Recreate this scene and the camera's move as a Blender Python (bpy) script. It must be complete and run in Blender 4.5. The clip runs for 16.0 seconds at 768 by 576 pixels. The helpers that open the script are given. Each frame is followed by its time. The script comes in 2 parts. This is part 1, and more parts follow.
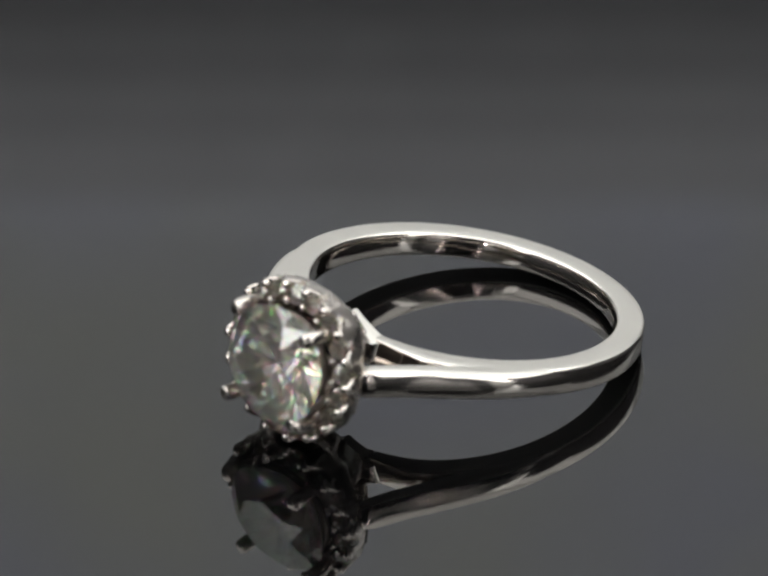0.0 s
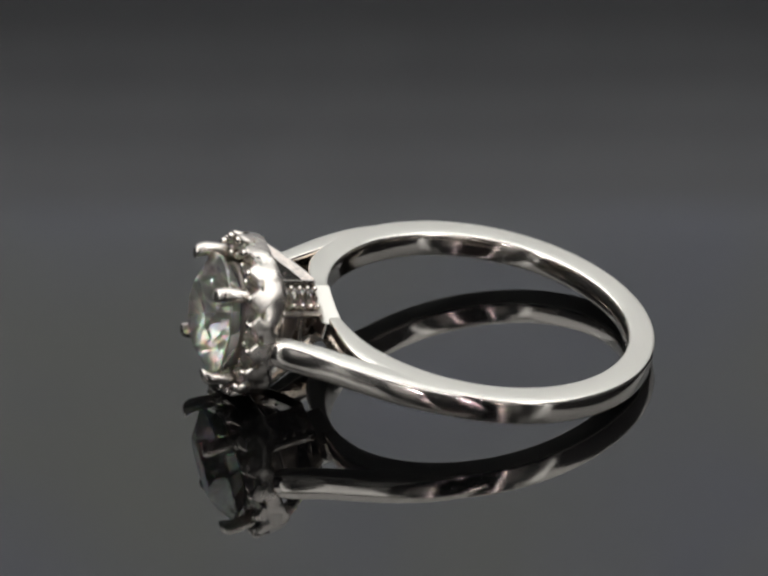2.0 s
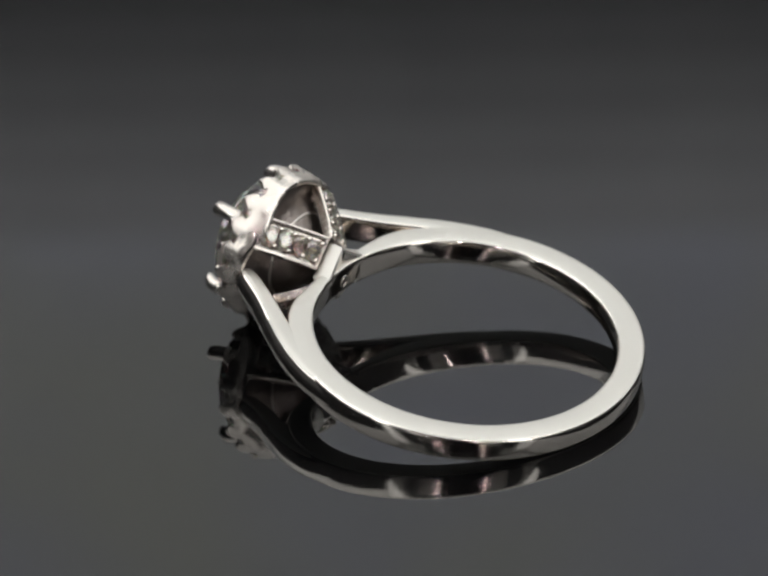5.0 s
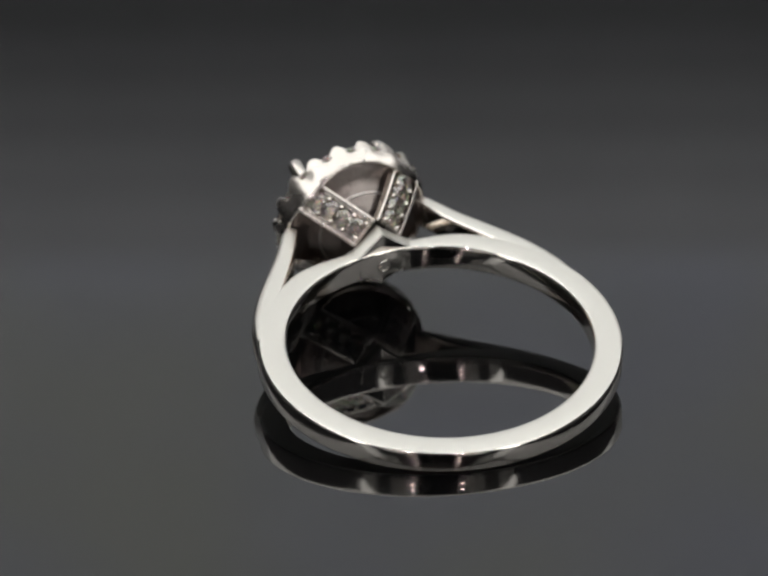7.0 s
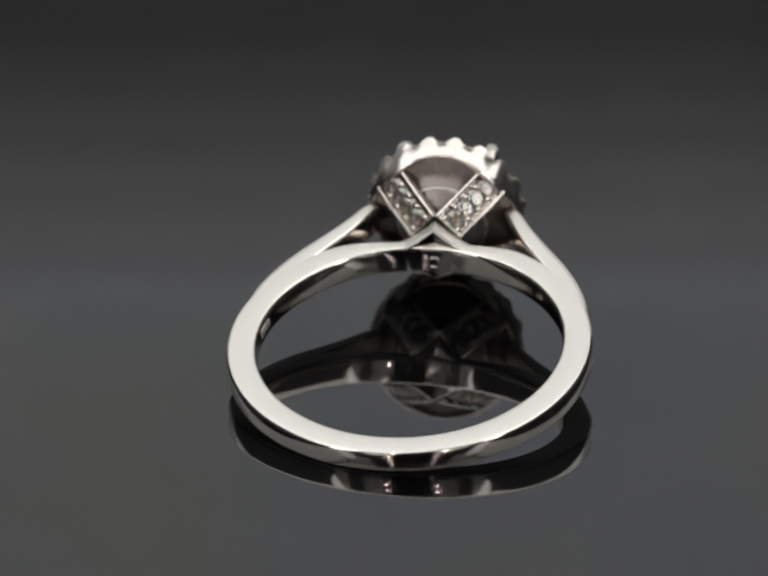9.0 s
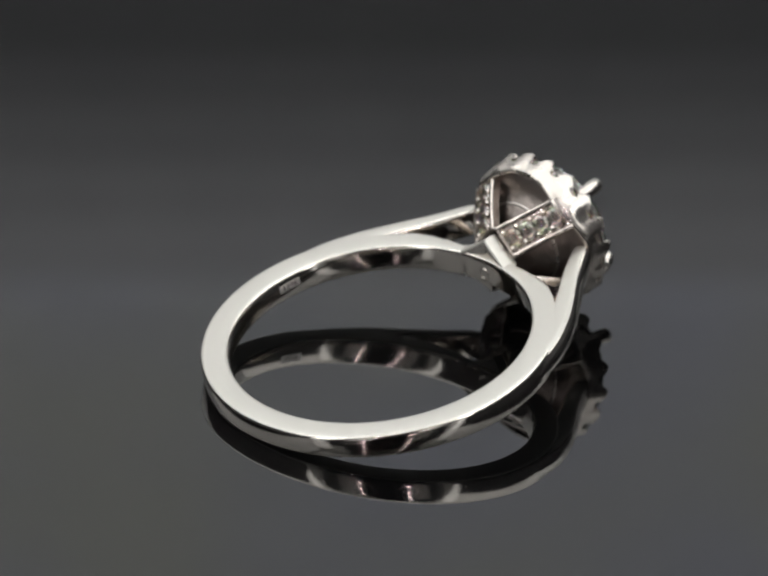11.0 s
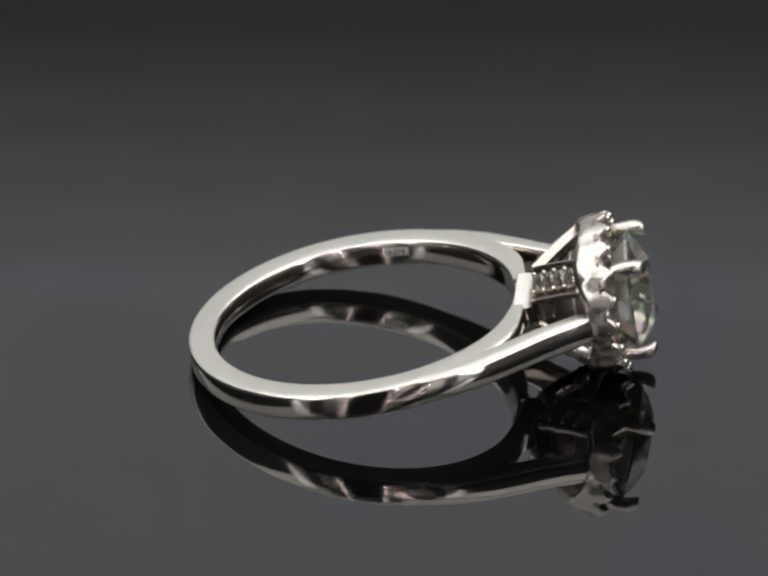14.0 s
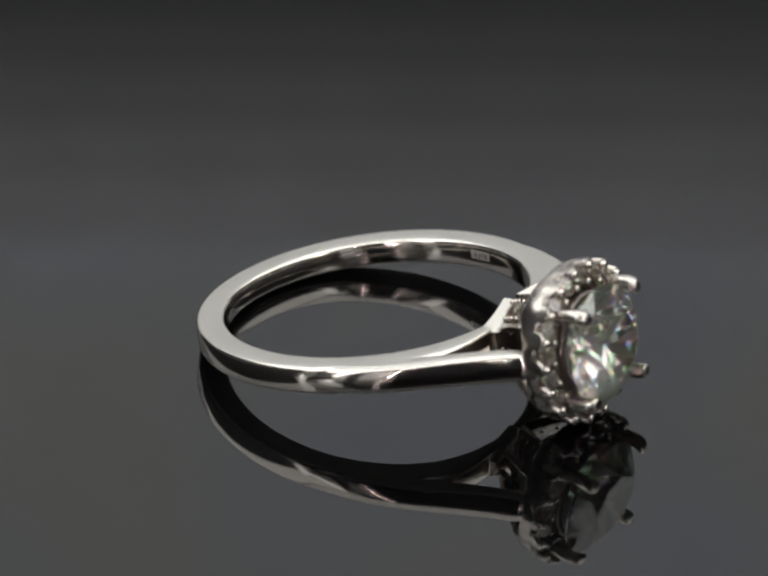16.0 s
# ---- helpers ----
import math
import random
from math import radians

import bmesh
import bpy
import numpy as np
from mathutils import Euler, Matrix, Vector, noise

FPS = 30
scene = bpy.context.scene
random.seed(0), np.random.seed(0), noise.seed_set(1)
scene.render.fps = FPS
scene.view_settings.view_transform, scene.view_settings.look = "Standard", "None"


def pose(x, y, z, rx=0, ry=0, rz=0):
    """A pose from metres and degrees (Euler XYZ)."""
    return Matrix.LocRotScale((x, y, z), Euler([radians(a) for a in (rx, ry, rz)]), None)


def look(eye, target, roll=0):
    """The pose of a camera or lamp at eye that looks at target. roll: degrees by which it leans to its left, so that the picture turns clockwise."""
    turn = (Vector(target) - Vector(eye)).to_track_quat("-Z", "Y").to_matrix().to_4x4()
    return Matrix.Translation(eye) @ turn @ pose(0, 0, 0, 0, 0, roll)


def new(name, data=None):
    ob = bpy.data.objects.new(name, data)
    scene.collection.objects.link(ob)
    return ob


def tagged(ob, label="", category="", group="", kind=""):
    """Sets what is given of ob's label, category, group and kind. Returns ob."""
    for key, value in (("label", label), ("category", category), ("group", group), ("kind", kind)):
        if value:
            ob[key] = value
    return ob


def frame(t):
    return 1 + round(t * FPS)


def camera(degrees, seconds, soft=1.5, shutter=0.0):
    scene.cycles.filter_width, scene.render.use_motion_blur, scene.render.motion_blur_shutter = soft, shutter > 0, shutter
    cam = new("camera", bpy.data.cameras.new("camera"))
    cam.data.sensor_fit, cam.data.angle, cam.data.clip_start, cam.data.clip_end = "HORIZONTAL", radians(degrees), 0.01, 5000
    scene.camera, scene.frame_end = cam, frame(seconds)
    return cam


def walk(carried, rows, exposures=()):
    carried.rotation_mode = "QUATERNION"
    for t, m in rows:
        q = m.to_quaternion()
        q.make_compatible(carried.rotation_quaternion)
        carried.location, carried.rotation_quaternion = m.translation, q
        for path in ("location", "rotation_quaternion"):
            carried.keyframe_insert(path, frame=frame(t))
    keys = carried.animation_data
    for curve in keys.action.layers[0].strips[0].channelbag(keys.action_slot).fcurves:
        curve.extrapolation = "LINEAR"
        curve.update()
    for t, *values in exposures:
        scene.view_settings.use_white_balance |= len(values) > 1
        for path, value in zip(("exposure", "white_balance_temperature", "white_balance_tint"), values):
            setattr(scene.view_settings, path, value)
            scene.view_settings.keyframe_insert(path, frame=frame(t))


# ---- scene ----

# ---- camera ----
cam = camera(8.0, 16.0, soft=2.5)
EYE = Vector((0.0, -0.26479, 0.14746))
YAW, PITCH, ROLL = -0.0077, 0.4949, -0.218
AHEAD = Vector((math.sin(YAW) * math.cos(PITCH), math.cos(YAW) * math.cos(PITCH), -math.sin(PITCH)))
cam.data.dof.use_dof = True
cam.data.dof.focus_distance = 0.2975
cam.data.dof.aperture_fstop = 62.0


def eye(t):
    """The camera creeps a few millimetres back and then forward again."""
    u = (t - 8) / 8
    return EYE + AHEAD * 0.303 * (1 - 1 / (1 - 0.0025 * u + 0.0195 * u * u))


walk(cam, [(t, look(eye(t), eye(t) + AHEAD, ROLL)) for t in range(0, 17)],
     exposures=[(0.0, 0.09), (3.0, -0.03), (5.5, -0.12), (9.0, -0.10), (12.5, -0.01), (16.0, -0.16)])

# ---- world and light ----
world = bpy.data.worlds.new("world")
scene.world = world
world.use_nodes = True
world.node_tree.nodes["Background"].inputs[0].default_value = (0.5, 0.55, 0.6, 1)
world.node_tree.nodes["Background"].inputs[1].default_value = 0.02


def area_lamp(name, m, sx, sy, watts, colour):
    data = bpy.data.lights.new(name, "AREA")
    data.shape, data.size, data.size_y, data.energy, data.color = "RECTANGLE", sx, sy, watts, colour
    ob = new(name, data)
    ob.matrix_world = m
    return ob


# daylight-white lamps shine through the tent's top, its sides and its two front corners
area_lamp("top_light", pose(0, 0.035, 0.492), 0.56, 0.62, 1.30, (0.965, 0.995, 1.0))
for side in (-1, 1):
    area_lamp("side_light", look((side * 0.296, 0.04, 0.345), (0, 0.04, 0.345)), 0.60, 0.25, 0.70, (0.965, 0.995, 1.0))
    area_lamp("front_light", look((side * 0.262, -0.288, 0.20), (0, 0, 0.12)), 0.07, 0.30, 0.21, (0.965, 0.995, 1.0))


# ---- materials ----
def material(name, colour, rough=0.5, metal=0.0, bump=0.0, scale=400.0, vary=0.0, stretch=(1, 1, 1), rough_vary=0.0, ior=1.5, other=None, wide_scale=0.0, relief=0.00002):
    mat = bpy.data.materials.new(name)
    mat.use_nodes = True
    nt = mat.node_tree
    b = nt.nodes["Principled BSDF"]
    b.inputs["Base Color"].default_value = (*colour, 1)
    b.inputs["Roughness"].default_value = rough
    b.inputs["Metallic"].default_value = metal
    b.inputs["IOR"].default_value = ior
    co = nt.nodes.new("ShaderNodeTexCoord")
    mp = nt.nodes.new("ShaderNodeMapping")
    mp.inputs["Scale"].default_value = stretch
    nt.links.new(co.outputs["Object"], mp.inputs["Vector"])
    fine = nt.nodes.new("ShaderNodeTexNoise")
    fine.inputs["Scale"].default_value = scale
    fine.inputs["Detail"].default_value = 5
    nt.links.new(mp.outputs[0], fine.inputs["Vector"])
    wide = nt.nodes.new("ShaderNodeTexNoise")
    wide.inputs["Scale"].default_value = wide_scale or scale * 0.12
    wide.inputs["Detail"].default_value = 3
    nt.links.new(mp.outputs[0], wide.inputs["Vector"])
    if other:
        ramp = nt.nodes.new("ShaderNodeValToRGB")
        ramp.color_ramp.elements[0].position, ramp.color_ramp.elements[0].color = 0.36, (*colour, 1)
        ramp.color_ramp.elements[1].position, ramp.color_ramp.elements[1].color = 0.64, (*other, 1)
        nt.links.new(wide.outputs["Fac"], ramp.inputs["Fac"])
        nt.links.new(ramp.outputs["Color"], b.inputs["Base Color"])
    elif vary:
        mix = nt.nodes.new("ShaderNodeMix")
        mix.data_type = "RGBA"
        mix.inputs["A"].default_value = (*[c * (1 - vary) for c in colour], 1)
        mix.inputs["B"].default_value = (*[min(1, c * (1 + vary)) for c in colour], 1)
        nt.links.new(wide.outputs["Fac"], mix.inputs["Factor"])
        nt.links.new(mix.outputs["Result"], b.inputs["Base Color"])
    if rough_vary:
        rg = nt.nodes.new("ShaderNodeMapRange")
        rg.inputs["From Min"].default_value, rg.inputs["From Max"].default_value = 0.3, 0.7
        rg.inputs["To Min"].default_value, rg.inputs["To Max"].default_value = max(0, rough - rough_vary), rough + rough_vary
        nt.links.new(wide.outputs["Fac"], rg.inputs["Value"])
        nt.links.new(rg.outputs[0], b.inputs["Roughness"])
    if bump:
        bp = nt.nodes.new("ShaderNodeBump")
        bp.inputs["Strength"].default_value = bump
        bp.inputs["Distance"].default_value = relief
        nt.links.new(fine.outputs["Fac"], bp.inputs["Height"])
        nt.links.new(bp.outputs[0], b.inputs["Normal"])
    return mat


def fire(name, tint, ior, spread, rough, fill, most=None):
    """A clear stone that splits light: three glasses, each favouring red, green or blue, with its own index, and a
    share of diffuse white that brightens it, differing from facet to facet if asked.
    """
    mat = bpy.data.materials.new(name)
    mat.use_nodes = True
    nt = mat.node_tree
    nt.nodes.clear()
    out = nt.nodes.new("ShaderNodeOutputMaterial")
    last = None
    for k in range(3):
        g = nt.nodes.new("ShaderNodeBsdfGlass")
        g.inputs["Color"].default_value = (*[tint[c] * (0.48 if c == k else 0.26) for c in range(3)], 1)
        g.inputs["Roughness"].default_value = rough
        g.inputs["IOR"].default_value = ior + (k - 1) * spread
        if last is None:
            last = g
        else:
            add = nt.nodes.new("ShaderNodeAddShader")
            nt.links.new(last.outputs[0], add.inputs[0])
            nt.links.new(g.outputs[0], add.inputs[1])
            last = add
    # diffuse white mixed in for the brightness the glass lacks
    pale = nt.nodes.new("ShaderNodeBsdfDiffuse")
    pale.inputs["Color"].default_value = (0.95, 0.94, 0.91, 1)
    mix = nt.nodes.new("ShaderNodeMixShader")
    mix.inputs[0].default_value = fill
    if most:
        geo = nt.nodes.new("ShaderNodeNewGeometry")
        rg = nt.nodes.new("ShaderNodeMapRange")
        rg.inputs["To Min"].default_value, rg.inputs["To Max"].default_value = fill, most
        nt.links.new(geo.outputs["Random Per Island"], rg.inputs["Value"])
        nt.links.new(rg.outputs[0], mix.inputs[0])
    nt.links.new(last.outputs[0], mix.inputs[1])
    nt.links.new(pale.outputs[0], mix.inputs[2])
    nt.links.new(mix.outputs[0], out.inputs["Surface"])
    return mat


def glow(name, colour, strength):
    mat = bpy.data.materials.new(name)
    mat.use_nodes = True
    b = mat.node_tree.nodes["Principled BSDF"]
    b.inputs["Base Color"].default_value = (0.9, 0.9, 0.85, 1)
    b.inputs["Emission Color"].default_value = (*colour, 1)
    b.inputs["Emission Strength"].default_value = strength
    return mat


GOLD = material("white_gold", (0.78, 0.715, 0.65), 0.10, 1.0, bump=0.05, scale=1200, rough_vary=0.03)
GOLD_CAST = material("white_gold_cast", (0.72, 0.67, 0.625), 0.30, 1.0, bump=1.0, scale=2600, rough_vary=0.08, relief=0.00005)
GOLD_SATIN = material("white_gold_satin", (0.63, 0.603, 0.555), 0.48, 1.0, bump=0.5, scale=2500, rough_vary=0.025)
GOLD_MATT = material("white_gold_matt", (0.82, 0.79, 0.76), 0.55, 1.0, bump=0.5, scale=6000, rough_vary=0.05)
GOLD_HALO = material("white_gold_halo", (0.64, 0.582, 0.53), 0.25, 1.0, bump=1.0, scale=3400, vary=0.12, rough_vary=0.08, relief=0.000012)
# colour darkened for the shade inside the head; serves the stamp marks too
GOLD_DARK = material("white_gold_dark", (0.25, 0.215, 0.195), 0.38, 1.0, bump=1.0, scale=1800, vary=0.35, rough_vary=0.12, relief=0.00012)
DIAMOND = fire("diamond", (1.0, 0.99, 0.955), 2.42, 0.05, 0.0, 0.015)
DIAMOND_BACK = fire("diamond_back", (1.0, 0.99, 0.955), 2.42, 0.05, 0.0, 0.02, 0.40)
MELEE = fire("small_diamond", (1.0, 0.955, 0.90), 2.42, 0.04, 0.01, 0.02)
MELEE_BACK = fire("small_diamond_back", (1.0, 0.955, 0.90), 2.42, 0.04, 0.01, 0.04, 0.60)
ACRYLIC = material("black_acrylic", (0.0012, 0.0012, 0.0013), 0.015, 0.0, rough_vary=0.012, scale=60, ior=1.53)
FABRIC = material("white_fabric", (0.80, 0.80, 0.79), 0.85, bump=0.4, scale=900, vary=0.03)
GREY_BOARD = material("grey_board", (0.50, 0.49, 0.49), 0.8, bump=0.3, scale=700, vary=0.06)
BACKDROP = material("backdrop_cloth", (0.74, 0.755, 0.83), 0.9, bump=0.4, scale=900, other=(0.79, 0.80, 0.74), wide_scale=22)
BLACK_CLOTH = material("black_cloth", (0.06, 0.06, 0.063), 0.9, bump=0.4, scale=900, vary=0.08)
WOOD = material("table_wood", (0.16, 0.11, 0.07), 0.5, bump=0.3, scale=40, vary=0.25, stretch=(1, 12, 12))
PLASTIC = material("black_plastic", (0.02, 0.02, 0.02), 0.4, bump=0.2, scale=300, vary=0.1)
LED = glow("led", (1.0, 0.86, 0.89), 200.0)


# ---- mesh helpers ----
def link(name, bm, mat, parent=None, label="", smooth=None):
    bmesh.ops.recalc_face_normals(bm, faces=bm.faces)
    me = bpy.data.meshes.new(name)
    if smooth is not None:
        for f in bm.faces:
            f.smooth = True
        for e in bm.edges:
            if len(e.link_faces) == 2 and e.calc_face_angle(0) > radians(smooth):
                e.smooth = False
    bm.to_mesh(me)
    bm.free()
    me.materials.append(mat)
    ob = new(name, me)
    if parent:
        ob.parent = parent
    if label:
        tagged(ob, label)
    return ob


def part(name, bm, mat, parent, label="", smooth=None):
    return link(name, bm, mat, parent, label, smooth)


def slab(lo, hi, bevel=0.0):
    bm = bmesh.new()
    bmesh.ops.create_cube(bm, size=1)
    for v in bm.verts:
        v.co = [lo[i] + (v.co[i] + 0.5) * (hi[i] - lo[i]) for i in range(3)]
    if bevel:
        bmesh.ops.bevel(bm, geom=bm.edges, offset=bevel, segments=2, affect="EDGES", profile=0.5)
    return bm


def disc(radius, z0, z1, n=128, bevel=0.001):
    bm = bmesh.new()
    prof = [(radius - bevel, z0), (radius, z0 + bevel), (radius, z1 - bevel), (radius - bevel, z1)]
    rings = [[bm.verts.new((r * math.cos(2 * math.pi * i / n), r * math.sin(2 * math.pi * i / n), z)) for i in range(n)] for r, z in prof]
    for a, b in zip(rings, rings[1:]):
        for i in range(n):
            bm.faces.new((a[i], a[(i + 1) % n], b[(i + 1) % n], b[i]))
    bm.faces.new(rings[0][::-1])
    bm.faces.new(rings[-1])
    return bm


# ---- the setting: a white light tent on a table ----
def setting(name, lo, hi, mat, label, category):
    return tagged(link(name, slab(lo, hi), mat), label, category, kind="structure")


setting("ground", (-0.5, -0.5, -0.07), (0.5, 0.55, -0.03), WOOD, "plain brown wooden table top under the light tent", "table top")


# unseen bands added to the back panel, graded so the plate's reflection darkens: lower edge, upper edge and grey
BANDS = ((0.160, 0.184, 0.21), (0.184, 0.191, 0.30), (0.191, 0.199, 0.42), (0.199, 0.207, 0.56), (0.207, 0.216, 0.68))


def light_box():
    ob = tagged(new("light_box"), "white fabric photo light tent with an open front slot", "light tent")
    ob.location = (0, 0, -0.03)
    part("base_panel", slab((-0.305, -0.305, 0), (0.305, 0.375, 0.004)), BLACK_CLOTH, ob, "black cloth floor of the tent")
    part("back_panel", slab((-0.30, 0.37, 0.004), (0.30, 0.375, 0.53)), BACKDROP, ob)
    for s in (-1, 1):
        def upright(name, x0, x1, z0, z1, mat, label=""):
            part(name, slab((min(s * x0, s * x1), -0.305, z0), (max(s * x0, s * x1), -0.30, z1)), mat, ob, label)

        part("side_panel", slab((min(s * 0.30, s * 0.305), -0.30, 0.004), (max(s * 0.30, s * 0.305), 0.375, 0.245)), BLACK_CLOTH, ob, "black lower side cloth")
        part("side_panel", slab((min(s * 0.30, s * 0.305), -0.30, 0.245), (max(s * 0.30, s * 0.305), 0.375, 0.53)), FABRIC, ob)
        upright("front_panel", 0.155, 0.22, 0.004, 0.31, BLACK_CLOTH, "black lower front cloth")
        upright("front_board", 0.22, 0.30, 0.004, 0.31, FABRIC)
        upright("front_board", 0.066, 0.155, 0.004, 0.25, GREY_BOARD, "light grey board beside the camera slot")
        upright("front_panel", 0.062, 0.066, 0.004, 0.25, BLACK_CLOTH, "black edge of the front slot")
        upright("front_panel", 0.155, 0.30, 0.31, 0.53, FABRIC)
        upright("front_panel", 0.062, 0.155, 0.25, 0.53, BLACK_CLOTH, "black cloth beside the camera slot")
    part("front_flap", slab((-0.062, -0.305, 0.36), (0.062, -0.30, 0.53)), BLACK_CLOTH, ob, "black flap over the camera slot")
    # added bands, lighter with height, shape the falloff mirrored in the plate
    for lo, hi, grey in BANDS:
        cloth = material("graded_band", (grey, grey, grey * 1.02), 0.9, bump=0.4, scale=900, vary=0.08)
        part("back_band", slab((-0.299, 0.366, lo), (0.299, 0.3698, hi)), cloth, ob, "added grey band across the back, graded to dim its reflection")
    part("top_panel", slab((-0.305, -0.305, 0.53), (0.305, 0.375, 0.535)), FABRIC, ob)
    return ob


def led_strip(x):
    ob = tagged(new("led_strip"), "black strip of small white lights inside the light tent", "lamp", "strips beside the front slot")
    ob.location = (x, -0.2995, 0)
    part("housing", slab((-0.006, 0, -0.026), (0.006, 0.004, 0.46), 0.0008), PLASTIC, ob)
    for k in range(7):
        zc = 0.05 + 0.062 * k
        part("led", slab((-0.0028, 0.004, zc - 0.0028), (0.0028, 0.0052, zc + 0.0028), 0.0004), LED, ob)


light_box()
led_strip(-0.076)
led_strip(0.076)

turntable = tagged(new("turntable"), "glossy black acrylic turntable plate under the ring", "turntable")
part("plate", disc(0.20, -0.006, 0.0, 160), ACRYLIC, turntable)
part("foot", disc(0.12, -0.026, -0.006, 64), PLASTIC, turntable)


# ---- the ring; its own axes in millimetres: x to the stone, z along the finger ----
TURN, TIP, LEAN = radians(227.93), radians(9.68), radians(-1.95)
CENTRE = Vector((2.1778, 2.1246, 2.3319))
_x = Vector((math.cos(TURN) * math.cos(TIP), math.sin(TURN) * math.cos(TIP), math.sin(TIP)))
_y = Vector((-math.sin(TURN), math.cos(TURN), 0))
_z = _x.cross(_y)
AX, AY, AZ = _x, _y * math.cos(LEAN) + _z * math.sin(LEAN), _z * math.cos(LEAN) - _y * math.sin(LEAN)
HY, HZ = -0.2, -0.12          # centre of the head


def at(x, y, z):
    return (CENTRE + AX * x + AY * y + AZ * z) * 0.001


def put(bm, ahead=0.0):
    for v in bm.verts:
        v.co = at(v.co.x + ahead, v.co.y, v.co.z)
    return bm


HEAD = 0.10                   # how far the head sits out from its drawn place


def round_rect(w, h, r, n=4):
    """Outline of a rounded rectangle, (across, up) pairs."""
    out = []
    for cx, cy, a0 in ((w / 2 - r, h / 2 - r, 0), (-w / 2 + r, h / 2 - r, 90), (-w / 2 + r, -h / 2 + r, 180), (w / 2 - r, -h / 2 + r, 270)):
        for k in range(n + 1):
            a = radians(a0 + 90 * k / n)
            out.append((cx + r * math.cos(a), cy + r * math.sin(a)))
    return out


def band_outline(w, h, r, dome, inside=0.0):
    """A rounded rectangle whose outer side (+across) bulges, and its inner side too if asked."""
    pts = round_rect(w, h, r, 6)
    corner, rest = pts[:7], pts[7:]
    flank = [(w / 2, -h / 2 + r + (h - 2 * r) * k / 8) for k in range(1, 8)]
    if inside:
        rest = rest[:7] + [(-w / 2, h / 2 - r - (h - 2 * r) * k / 8) for k in range(1, 8)] + rest[7:]
    out = []
    for u, v in corner + rest + flank:
        u -= (dome if u > 0 else -inside) * (2 * v / h) ** 2
        out.append((u, v))
    return out


def sweep(rows, closed=False):
    """rows: lists of points, one outline each."""
    bm = bmesh.new()
    rings = [[bm.verts.new(p) for p in row] for row in rows]
    n = len(rows[0])
    pairs = list(zip(rings, rings[1:])) + ([(rings[-1], rings[0])] if closed else [])
    for a, b in pairs:
        for i in range(n):
            bm.faces.new((a[i], a[(i + 1) % n], b[(i + 1) % n], b[i]))
    if not closed:
        bm.faces.new(rings[0][::-1])
        bm.faces.new(rings[-1])
    return bm


R_IN, R_OUT, WIDTH = 8.28, 9.88, 1.35
BOW = 0.11                    # the finger hole is rounded for comfort


def ease(f):
    f = min(1.0, max(0.0, f))
    return f * f * (3 - 2 * f)


def shank_bm():
    rows = []
    for k in range(240):
        a = radians(360 * k / 240)
        off = min(math.degrees(a), 360 - math.degrees(a))
        f = ease((off - 8) / 26)
        outer = R_OUT + 0.13 * math.sin(a) ** 2                 # a little stouter at the sides than at the back
        thick = 0.85 + (outer - R_IN - 0.85) * f
        rc = R_IN + thick / 2
        d = Vector((math.cos(a), math.sin(a), 0))
        deep = 0.32 * (0.5 + 0.5 * math.cos(a)) ** 0.8          # the band grows deeper towards the head, its upper face level
        rows.append([Vector(((d * (rc + u)).x * 0.994, (d * (rc + u)).y * 1.006, v - deep / 2)) for u, v in band_outline(thick, WIDTH + deep, 0.20, 0.07 + 0.14 * (0.5 + 0.5 * math.cos(a)) * f, BOW * f)])
    return sweep(rows, closed=True)


# outer edge of a shoulder, from the side of the band to the rim of the halo
SHOULDER = ((1.72, 9.72), (4.35, 9.19), (6.60, 8.17), (8.60, 6.84), (10.45, 5.52), (12.60, 4.24))


def along_curve(pts, f):
    """Point and heading at the share f of a smooth curve through the points."""
    n = len(pts) - 1
    i = min(int(f * n), n - 1)
    u = f * n - i
    p = [Vector(pts[min(max(j, 0), n)]) for j in range(i - 1, i + 3)]
    m1, m2 = (p[2] - p[0]) / 2, (p[3] - p[1]) / 2
    pos = p[1] * (2 * u ** 3 - 3 * u * u + 1) + m1 * (u ** 3 - 2 * u * u + u) + p[2] * (3 * u * u - 2 * u ** 3) + m2 * (u ** 3 - u * u)
    head = p[1] * (6 * u * u - 6 * u) + m1 * (3 * u * u - 4 * u + 1) + p[2] * (6 * u - 6 * u * u) + m2 * (3 * u * u - 2 * u)
    return pos, head.normalized()


def branch_bm(s):
    rows = []
    for k in range(41):
        f = k / 40
        pos, head = along_curve(SHOULDER, f)
        out = Vector((-head.y, head.x, 0))
        if out.y < 0:
            out = -out
        w = 1.44 - 0.42 * f * f
        c = Vector((pos.x, pos.y, 0)) - out * (w / 2 - 0.10)
        c.y, out.y = c.y * s + HY * 0.7 * f * f, out.y * s
        c.z -= 0.10 + 0.09 * f * f
        blunt = 1 - 0.22 * max(0.0, (f - 0.92) / 0.08) ** 2
        rows.append([c + (out * u + Vector((0, 0, v))) * blunt for u, v in band_outline(w, WIDTH + 0.188 + 0.18 * f * f, 0.26, 0.26)])
    return sweep(rows)


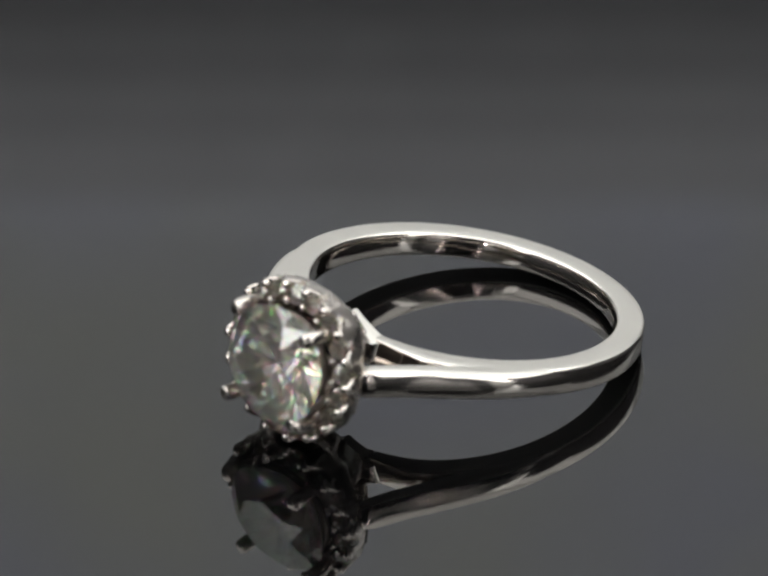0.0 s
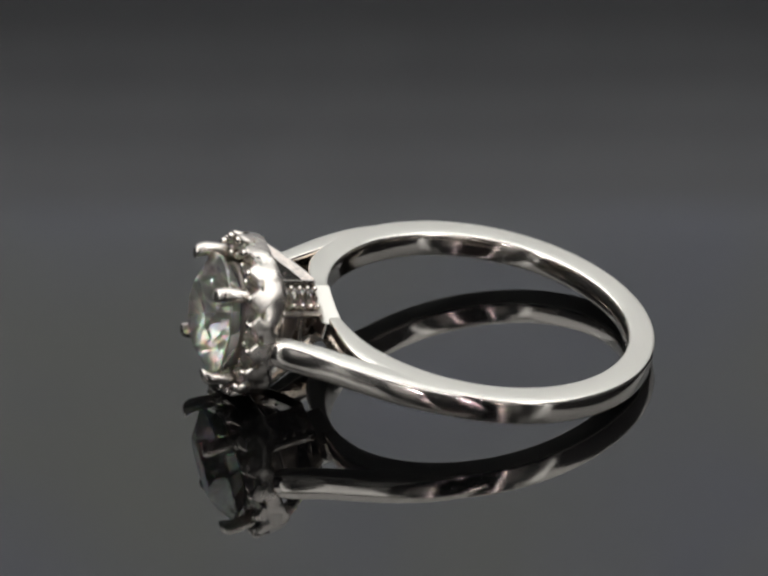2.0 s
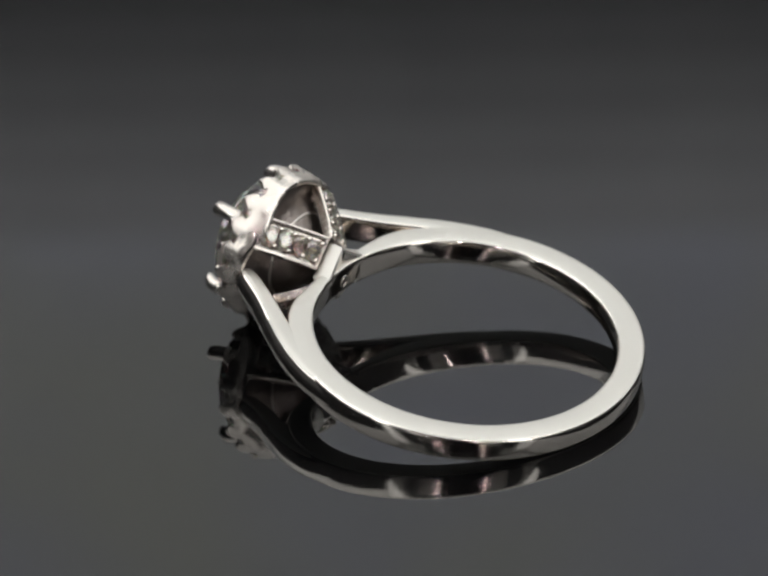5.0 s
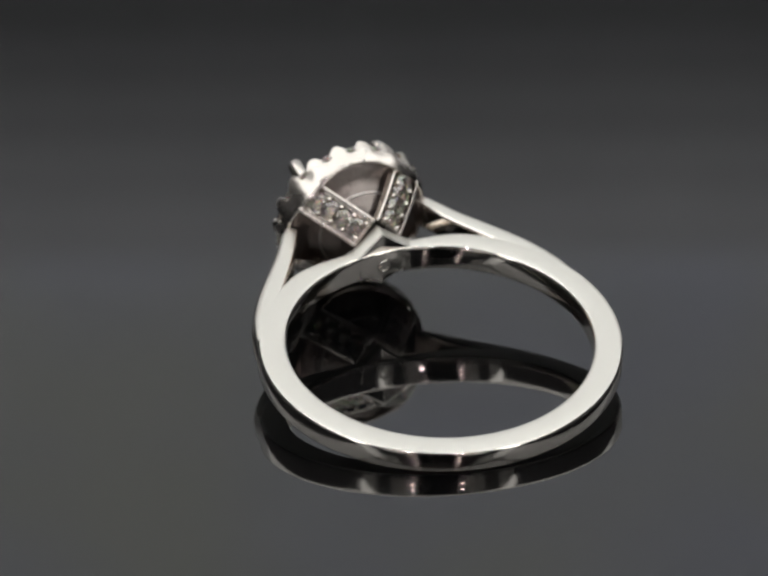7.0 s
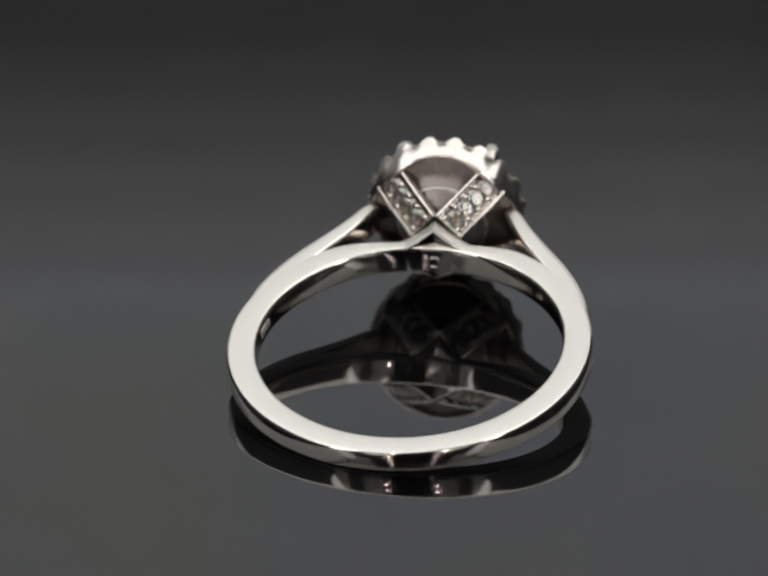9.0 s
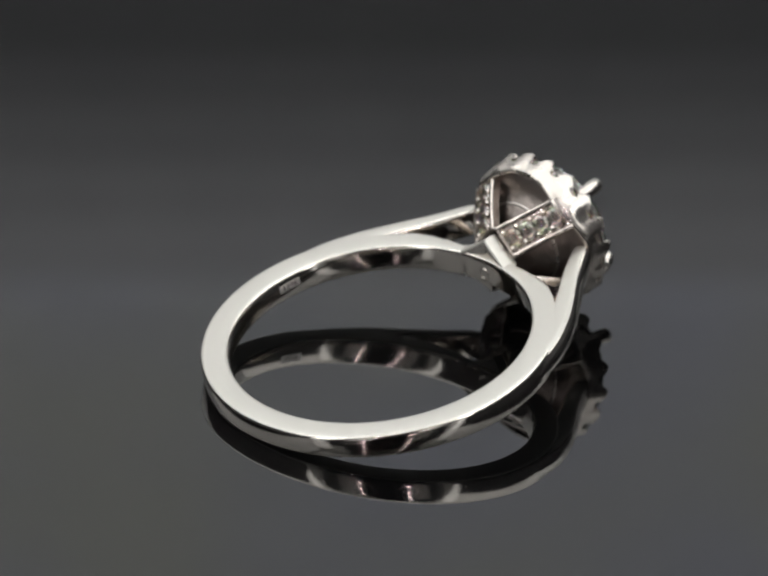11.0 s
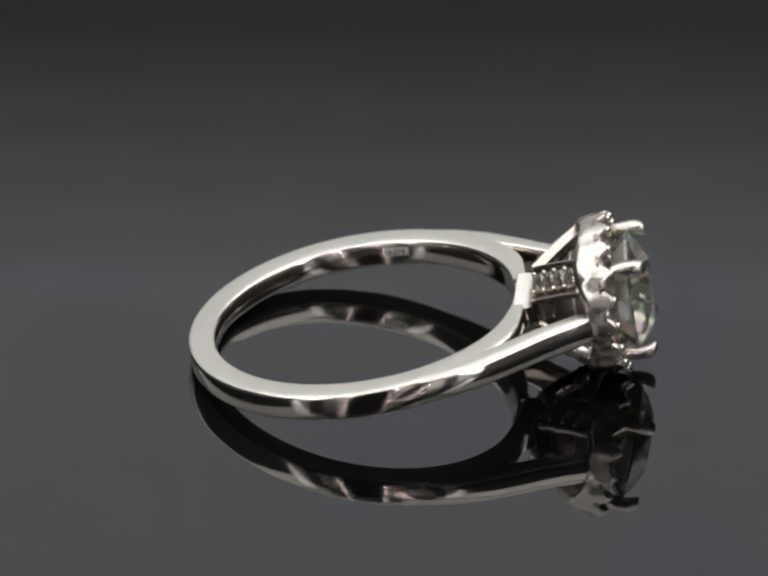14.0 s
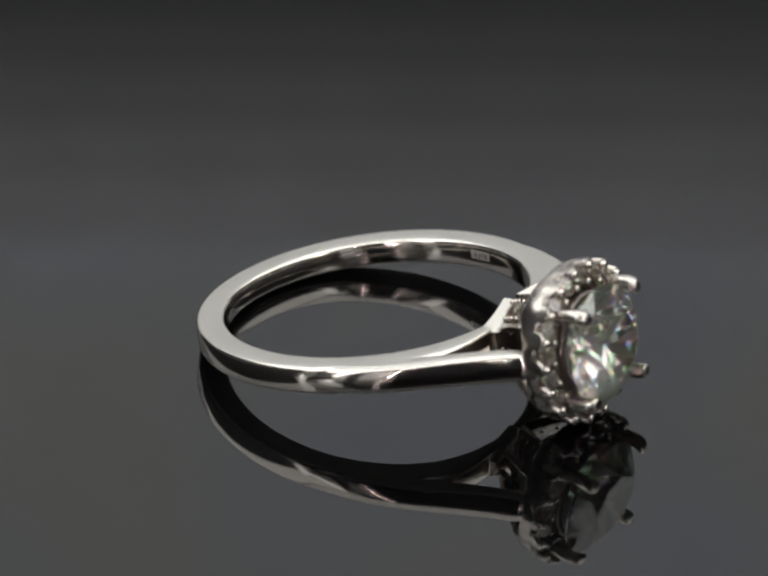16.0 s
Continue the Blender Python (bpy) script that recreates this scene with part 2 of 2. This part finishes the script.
def hub_bm():
    """Plate between the arms of the shank, peaked above and below, its inner face following the finger hole."""
    bm = bmesh.new()
    half, n = 2.1, 24
    edge = []
    for side in (1, -1):
        for k in range(n):
            y = side * half * (1 - 2 * k / n)
            edge.append((y, side * (0.55 + 1.20 * max(0.0, 1 - abs(y) / 2.0) ** 1.3)))
    n = len(edge)
    layers = []
    for grow, push in ((0.93, 0.02), (1.0, 0.08), (1.0, 0.62), (0.96, 0.95), (0.84, 1.12), (0.45, 1.18)):
        layers.append([bm.verts.new((math.sqrt(R_IN ** 2 - (y * grow) ** 2) + push + 0.24 * max(0.0, abs(z * grow) - 0.6), y * grow + HY, z * grow + HZ + 0.1)) for y, z in edge])
    for a, b in zip(layers, layers[1:]):
        for i in range(n):
            bm.faces.new((a[i], a[(i + 1) % n], b[(i + 1) % n], b[i]))
    for ring in (layers[0], layers[-1]):
        for i in range(n // 2):
            quad = (ring[i], ring[(n - i) % n], ring[(n - i - 1) % n], ring[i + 1])
            if len(set(quad)) >= 3:
                bm.faces.new(list(dict.fromkeys(quad)))
    return bm


def hole_rim_bm():
    rows = []
    for i in range(28):
        a = math.pi * 2 * i / 28
        rows.append([Vector((R_IN * 0.994 + 0.01 + 0.06 * math.sin(b), (0.33 + 0.075 * math.cos(b)) * math.cos(a) + HY,
                             (0.33 + 0.075 * math.cos(b)) * math.sin(a) + HZ - 0.2)) for b in (math.pi * 2 * k / 10 for k in range(10))])
    return sweep(rows, closed=True)


STONES = 18


def halo_bm():
    bm = bmesh.new()
    n = STONES * 18
    rings = []
    for i in range(n):
        a = 2 * math.pi * i / n
        w = abs(((i / 18.0) % 1.0) - 0.5) * 2          # 0 at a stone, 1 between two
        cut = ease((0.88 - w) / 0.80)                  # broad rounded lands, a notch before each stone
        xf = 13.78 - 0.46 * cut
        ro = 4.48 - 0.12 * cut
        q = (0.5 - 0.5 * math.cos(4 * a)) ** 1.4       # the back edge arches over the four windows
        xb, rb = 12.26 - 0.50 * q, 4.02 - 0.13 * q
        prof = [(xb + 0.10, rb - 0.05), (xb, rb), (xb - 0.02, rb + 0.09), (xb + 0.05, rb + 0.19), (xb + 0.30, 4.30 - 0.04 * cut), (12.8, 4.40 - 0.08 * cut), (xf - 0.26, ro - 0.03), (xf - 0.14, ro), (xf - 0.05, ro - 0.04), (xf, ro - 0.14), (xf - 0.03, ro - 0.25),
                (min(xf, 13.38) - 0.12, ro - 0.31), (12.8, 4.0), (12.8, 3.3), (13.35, 3.22), (13.35, 3.08), (12.6, 3.12), (12.38, 3.84)]
        rings.append([bm.verts.new((x, r * math.cos(a) + HY, r * math.sin(a) + HZ)) for x, r in prof])
    m = len(rings[0])
    for i in range(n):
        p, q = rings[i], rings[(i + 1) % n]
        for j in range(m):
            bm.faces.new((p[j], p[(j + 1) % m], q[(j + 1) % m], q[j]))
    return bm


def brilliant_bm(r, table=0.55, crown=0.31, pavilion=0.862, girdle=0.04):
    """Round brilliant cut, its table up along +z and its girdle at 0."""
    bm = bmesh.new()
    pt = lambda rad, ang, z: bm.verts.new((r * rad * math.cos(radians(ang)), r * rad * math.sin(radians(ang)), r * z))
    top = [pt(table, 45 * k, crown) for k in range(8)]
    mid = [pt(0.80, 45 * k + 22.5, crown * 0.58) for k in range(8)]
    gu = [pt(1.0, 22.5 * k, girdle / 2) for k in range(16)]
    gl = [pt(1.0, 22.5 * k, -girdle / 2) for k in range(16)]
    low = [pt(0.24, 45 * k + 22.5, -pavilion * 0.778 - girdle / 2) for k in range(8)]
    culet = pt(0.0, 0, -pavilion - girdle / 2)
    for v in low + [culet]:
        v.tag = True
    bm.faces.new(top)
    for k in range(8):
        j = (k + 1) % 8
        bm.faces.new((top[k], mid[k], top[j]))
        bm.faces.new((top[k], mid[k - 1], gu[2 * k], mid[k]))
        bm.faces.new((mid[k], gu[2 * k], gu[2 * k + 1]))
        bm.faces.new((mid[k], gu[2 * k + 1], gu[(2 * k + 2) % 16]))
        bm.faces.new((low[k], gl[2 * k + 1], gl[2 * k]))
        bm.faces.new((low[k], gl[(2 * k + 2) % 16], gl[2 * k + 1]))
        bm.faces.new((low[k - 1], culet, low[k], gl[2 * k]))
    for k in range(16):
        j = (k + 1) % 16
        bm.faces.new((gu[k], gl[k], gl[j], gu[j]))
    return bm


def stone(name, bm, clear, back, parent, label=""):
    """A cut stone: clear crown, and lower facets with more white mixed in to brighten it."""
    lower = [any(v.tag for v in f.verts) for f in bm.faces]
    ob = part(name, bm, clear, parent, label)
    ob.data.materials.append(back)
    for f, low in zip(ob.data.polygons, lower):
        f.material_index = int(low)
    facets = bmesh.new()                       # every facet an island of its own
    facets.from_mesh(ob.data)
    bmesh.ops.split_edges(facets, edges=facets.edges)
    facets.to_mesh(ob.data)
    facets.free()
    return ob


def seat(bm, x, y, z, normal, spin=0.0):
    """Moves a stone or bead from its own axes to a place on the ring, table along normal."""
    turn = Vector(normal).to_track_quat("Z", "Y").to_matrix()
    roll = Matrix.Rotation(radians(spin), 3, "Z")
    for v in bm.verts:
        v.co = turn @ (roll @ v.co) + Vector((x, y, z))
    return bm


def bead_bm(r):
    bm = bmesh.new()
    bmesh.ops.create_icosphere(bm, subdivisions=2, radius=r)
    return bm


def head_point(x, r, deg):
    return Vector((x, r * math.cos(radians(deg)) + HY, r * math.sin(radians(deg)) + HZ))


def prong_bm(deg):
    path = ((11.9, 3.05, 0.30), (13.0, 3.36, 0.36), (14.4, 3.58, 0.39), (15.0, 3.60, 0.40), (15.33, 3.50, 0.39), (15.50, 3.40, 0.33), (15.58, 3.34, 0.20))
    rows = []
    for x, r, rad in path:
        c = head_point(x, r, deg)
        er = Vector((0, math.cos(radians(deg)), math.sin(radians(deg))))
        et = Vector((0, -er.z, er.y))
        rows.append([c + er * rad * math.cos(b) + et * rad * 1.05 * math.sin(b) for b in (2 * math.pi * i / 20 for i in range(20))])
    return sweep(rows)


def bar_corners(sy, sz):
    """A stone-set bar from the hub to the back of the halo: hub upper, hub lower, halo lower, halo upper."""
    def q(x, y, z):
        return Vector((x, sy * y + HY, sz * z + HZ))
    return [q(9.42, 0.05, 2.20), q(9.0, 1.45, 0.80), q(12.0, 3.72, 2.02), q(12.02, 2.32, 3.44)]


def bar_axes(sy, sz):
    c = bar_corners(sy, sz)
    normal = (c[3] - c[0]).cross(c[1] - c[0]).normalized()
    if normal.z * sz < 0:
        normal = -normal
    side = (c[1] - c[0] + c[2] - c[3]).normalized()
    return (c[0] + c[1]) / 2, (c[2] + c[3]) / 2, side, normal


def bar_point(bar, f):
    """A point on the arched middle line of a bar, and the way its face looks there."""
    a, b, side, normal = bar
    run = (b - a).normalized()
    rise, slope = 0.09 * math.sin(math.pi * f), 0.09 * math.pi * math.cos(math.pi * f) / (b - a).length
    return a.lerp(b, f) + normal * rise, (normal - run * slope).normalized()


def bar_bm(bar):
    """An arched channel: two rounded rails with a sunk floor between them, closed at both ends."""
    half, rail = 1.0, 0.24
    stops = (0.0, 0.02, 0.05, 0.052, 0.16, 0.28, 0.40, 0.52, 0.64, 0.76, 0.87, 0.948, 0.95, 0.98, 1.0)
    rows = []
    for f in stops:
        p, n = bar_point(bar, f)
        floor = -0.44 if 0.051 < f < 0.949 else -0.02
        drop = -0.05 if f in (0.0, 1.0) else 0.0
        edge = [(-half, -0.52), (-half, -0.08), (-half + 0.03, -0.03), (-half + 0.08, 0.0), (-half + rail - 0.08, 0.0), (-half + rail - 0.03, -0.02), (-half + rail, min(-0.05, floor))]
        edge += [(-u, d) for u, d in reversed(edge)]
        rows.append([p + bar[2] * u + n * (d + drop) for u, d in edge])
    return sweep(rows)


def satin_flanks(ob, steep=0.80):
    """The flat flanks of the band carry a finer brushed finish than its polished outside and inside."""
    ob.data.materials.append(GOLD_SATIN)
    for f in ob.data.polygons:
        if abs(f.normal.dot(AZ)) > steep:
            f.material_index = 1


ring = tagged(new("engagement_ring"), "polished white gold halo engagement ring with round clear stone, lying flat", "ring")

shank = part("shank", put(shank_bm()), GOLD, ring, "plain polished white gold band", smooth=40)
satin_flanks(shank)
for s in (-1, 1):
    satin_flanks(part("shoulder", put(branch_bm(s)), GOLD, shank, smooth=40))


def inner_patch_bm(a0, a1, v0, v1, proud):
    """A thin raised patch on the inner face of the band, between two angles and two heights."""
    bm = bmesh.new()
    cols = []
    for k in range(9):
        a = radians(a0 + (a1 - a0) * k / 8)
        deep = 0.32 * (0.5 + 0.5 * math.cos(a)) ** 0.8
        col = []
        for v, lift in ((v0, -0.05), (v0, proud), ((v0 + v1) / 2, proud), (v1, proud), (v1, -0.05)):
            r = R_IN + BOW * (2 * (v + deep / 2) / (WIDTH + deep)) ** 2 - lift
            col.append(bm.verts.new((r * math.cos(a) * 0.994, r * math.sin(a) * 1.006, v)))
        cols.append(col)
    for p, q in zip(cols, cols[1:]):
        for j in range(4):
            bm.faces.new((p[j], q[j], q[j + 1], p[j + 1]))
    bm.faces.new(cols[0])
    bm.faces.new(cols[-1][::-1])
    return bm


stamp = part("hallmark", put(inner_patch_bm(76.0, 85.5, -0.20, 0.26, 0.012)), GOLD_MATT, shank, "small matt stamped patch inside the band", smooth=40)
for a0, a1, v0, v1 in ((77.6, 78.6, -0.10, 0.16), (79.2, 80.0, 0.0, 0.16), (80.7, 82.2, -0.10, -0.02), (80.9, 81.7, 0.04, 0.16), (82.9, 83.8, -0.10, 0.14)):
    part("stamp_mark", put(inner_patch_bm(a0, a1, v0, v1, 0.018)), GOLD_DARK, stamp)

satin_flanks(part("hub", put(hub_bm()), GOLD, ring, "small gallery plate with a drilled hole", smooth=40), 0.30)

part("hole_rim", put(hole_rim_bm()), GOLD, ring, smooth=60)

halo = part("halo", put(halo_bm(), HEAD), GOLD_HALO, ring, "scalloped round halo rim set with small stones", smooth=35)
for k in range(STONES):
    deg = 360.0 * (k + 0.5) / STONES
    er = Vector((0, math.cos(radians(deg)), math.sin(radians(deg))))
    n = Vector((1, 0, 0)) + er * 0.85
    p = head_point(13.46, 3.94, deg)
    stone("halo_stone", put(seat(brilliant_bm(0.66), *p, n, spin=17 * k), HEAD), MELEE, MELEE_BACK, halo)
for k in range(STONES):
    for r, x, size in ((4.16, 13.73, 0.25), (3.28, 13.64, 0.24)):
        p = head_point(x, r, 360.0 * k / STONES)
        part("bead", put(seat(bead_bm(size), *p, (1, 0, 0)), HEAD), GOLD, halo, smooth=60)

for sy in (-1, 1):
    for sz in (1, -1):
        line = bar_axes(sy, sz)
        bar = part("gallery_bar", put(bar_bm(line), HEAD), GOLD_HALO, ring, "narrow bar set with four small stones", smooth=30)
        for k in range(4):
            p, n = bar_point(line, 0.17 + 0.22 * k)
            stone("bar_stone", put(seat(brilliant_bm(0.60), *(p - n * 0.10), n, spin=31 * k), HEAD), MELEE, MELEE_BACK, bar)
            for s in (-1, 1):
                p, n = bar_point(line, 0.07 + 0.22 * k)
                part("bead", put(seat(bead_bm(0.17), *(p + line[2] * 0.50 * s - n * 0.05), n), HEAD), GOLD, bar, smooth=60)


def rail_bm(x, r, tube):
    """A wire ring round the basket under the stone."""
    rows = []
    for i in range(72):
        a = math.pi * 2 * i / 72
        rows.append([head_point(x + tube * math.sin(b), r + tube * math.cos(b), math.degrees(a)) for b in (math.pi * 2 * k / 10 for k in range(10))])
    return sweep(rows, closed=True)


def cup_bm():
    """The basket that carries the stone, open to the front, its colour darkened for shade."""
    outer = [(12.36, 3.86), (12.30, 3.80), (12.22, 3.05), (11.95, 2.75), (11.3, 2.35), (10.7, 1.85), (10.35, 1.2), (10.25, 0.5)]
    inner = [(10.40, 0.5), (10.5, 1.15), (10.82, 1.75), (11.4, 2.22), (12.0, 2.6), (12.36, 2.95)]
    n = 64
    rows = []
    for i in range(n):
        a = 360.0 * i / n
        rows.append([head_point(x, r, a) for x, r in outer + inner])
    return sweep(rows, closed=True)


basket = part("basket", put(cup_bm(), HEAD), GOLD_DARK, ring, "basket behind the stone, coloured dark for the shade inside the head", smooth=50)
basket.data.materials.append(GOLD_HALO)          # lighter metal on its inside only, added to brighten the stone
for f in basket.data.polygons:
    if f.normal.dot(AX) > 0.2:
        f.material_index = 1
part("gallery_rail", put(rail_bm(11.5, 2.46, 0.09), HEAD), GOLD_CAST, ring, "thin wire ring inside the basket", smooth=60)
# seat wire in the same shade-darkened metal
part("bearing_ring", put(rail_bm(13.62, 2.60, 0.22), HEAD), GOLD_DARK, ring, "wire seat under the round stone", smooth=60)
for deg in (45, 135, 225, 315):
    part("prong", put(prong_bm(deg), HEAD), GOLD_HALO, ring, smooth=50)
stone("centre_stone", put(seat(brilliant_bm(3.27), 14.60, HY, HZ, (1, 0, 0), spin=8), HEAD), DIAMOND, DIAMOND_BACK, ring, "round brilliant cut clear stone")


# ---- what moves: the plate turns, and the ring with it ----
WOBBLE = 0.36


def motions():
    turns = [(0.0, 0.0), (0.5, -8.09), (1.0, -16.56), (1.5, -25.25), (2.0, -32.87), (2.5, -40.6), (3.0, -48.51), (5.5, -90.61), (6.0, -98.17),
             (6.5, -105.78), (7.0, -114.36), (7.5, -122.63), (8.0, -130.66), (8.5, -138.53), (9.0, -145.97), (11.5, -189.38), (12.0, -197.39),
             (12.5, -205.11), (13.0, -213.01), (13.5, -221.22), (14.0, -229.87), (14.5, -237.49), (15.0, -245.58), (15.5, -253.73), (16.0, -261.53)]
    lean = pose(0, 0, 0, WOBBLE, 0, 0)       # the plate sits a little askew on its axle
    for thing in (turntable, ring):
        walk(thing, [(t, pose(0, 0, 0, 0, 0, d) @ lean) for t, d in turns])


motions()
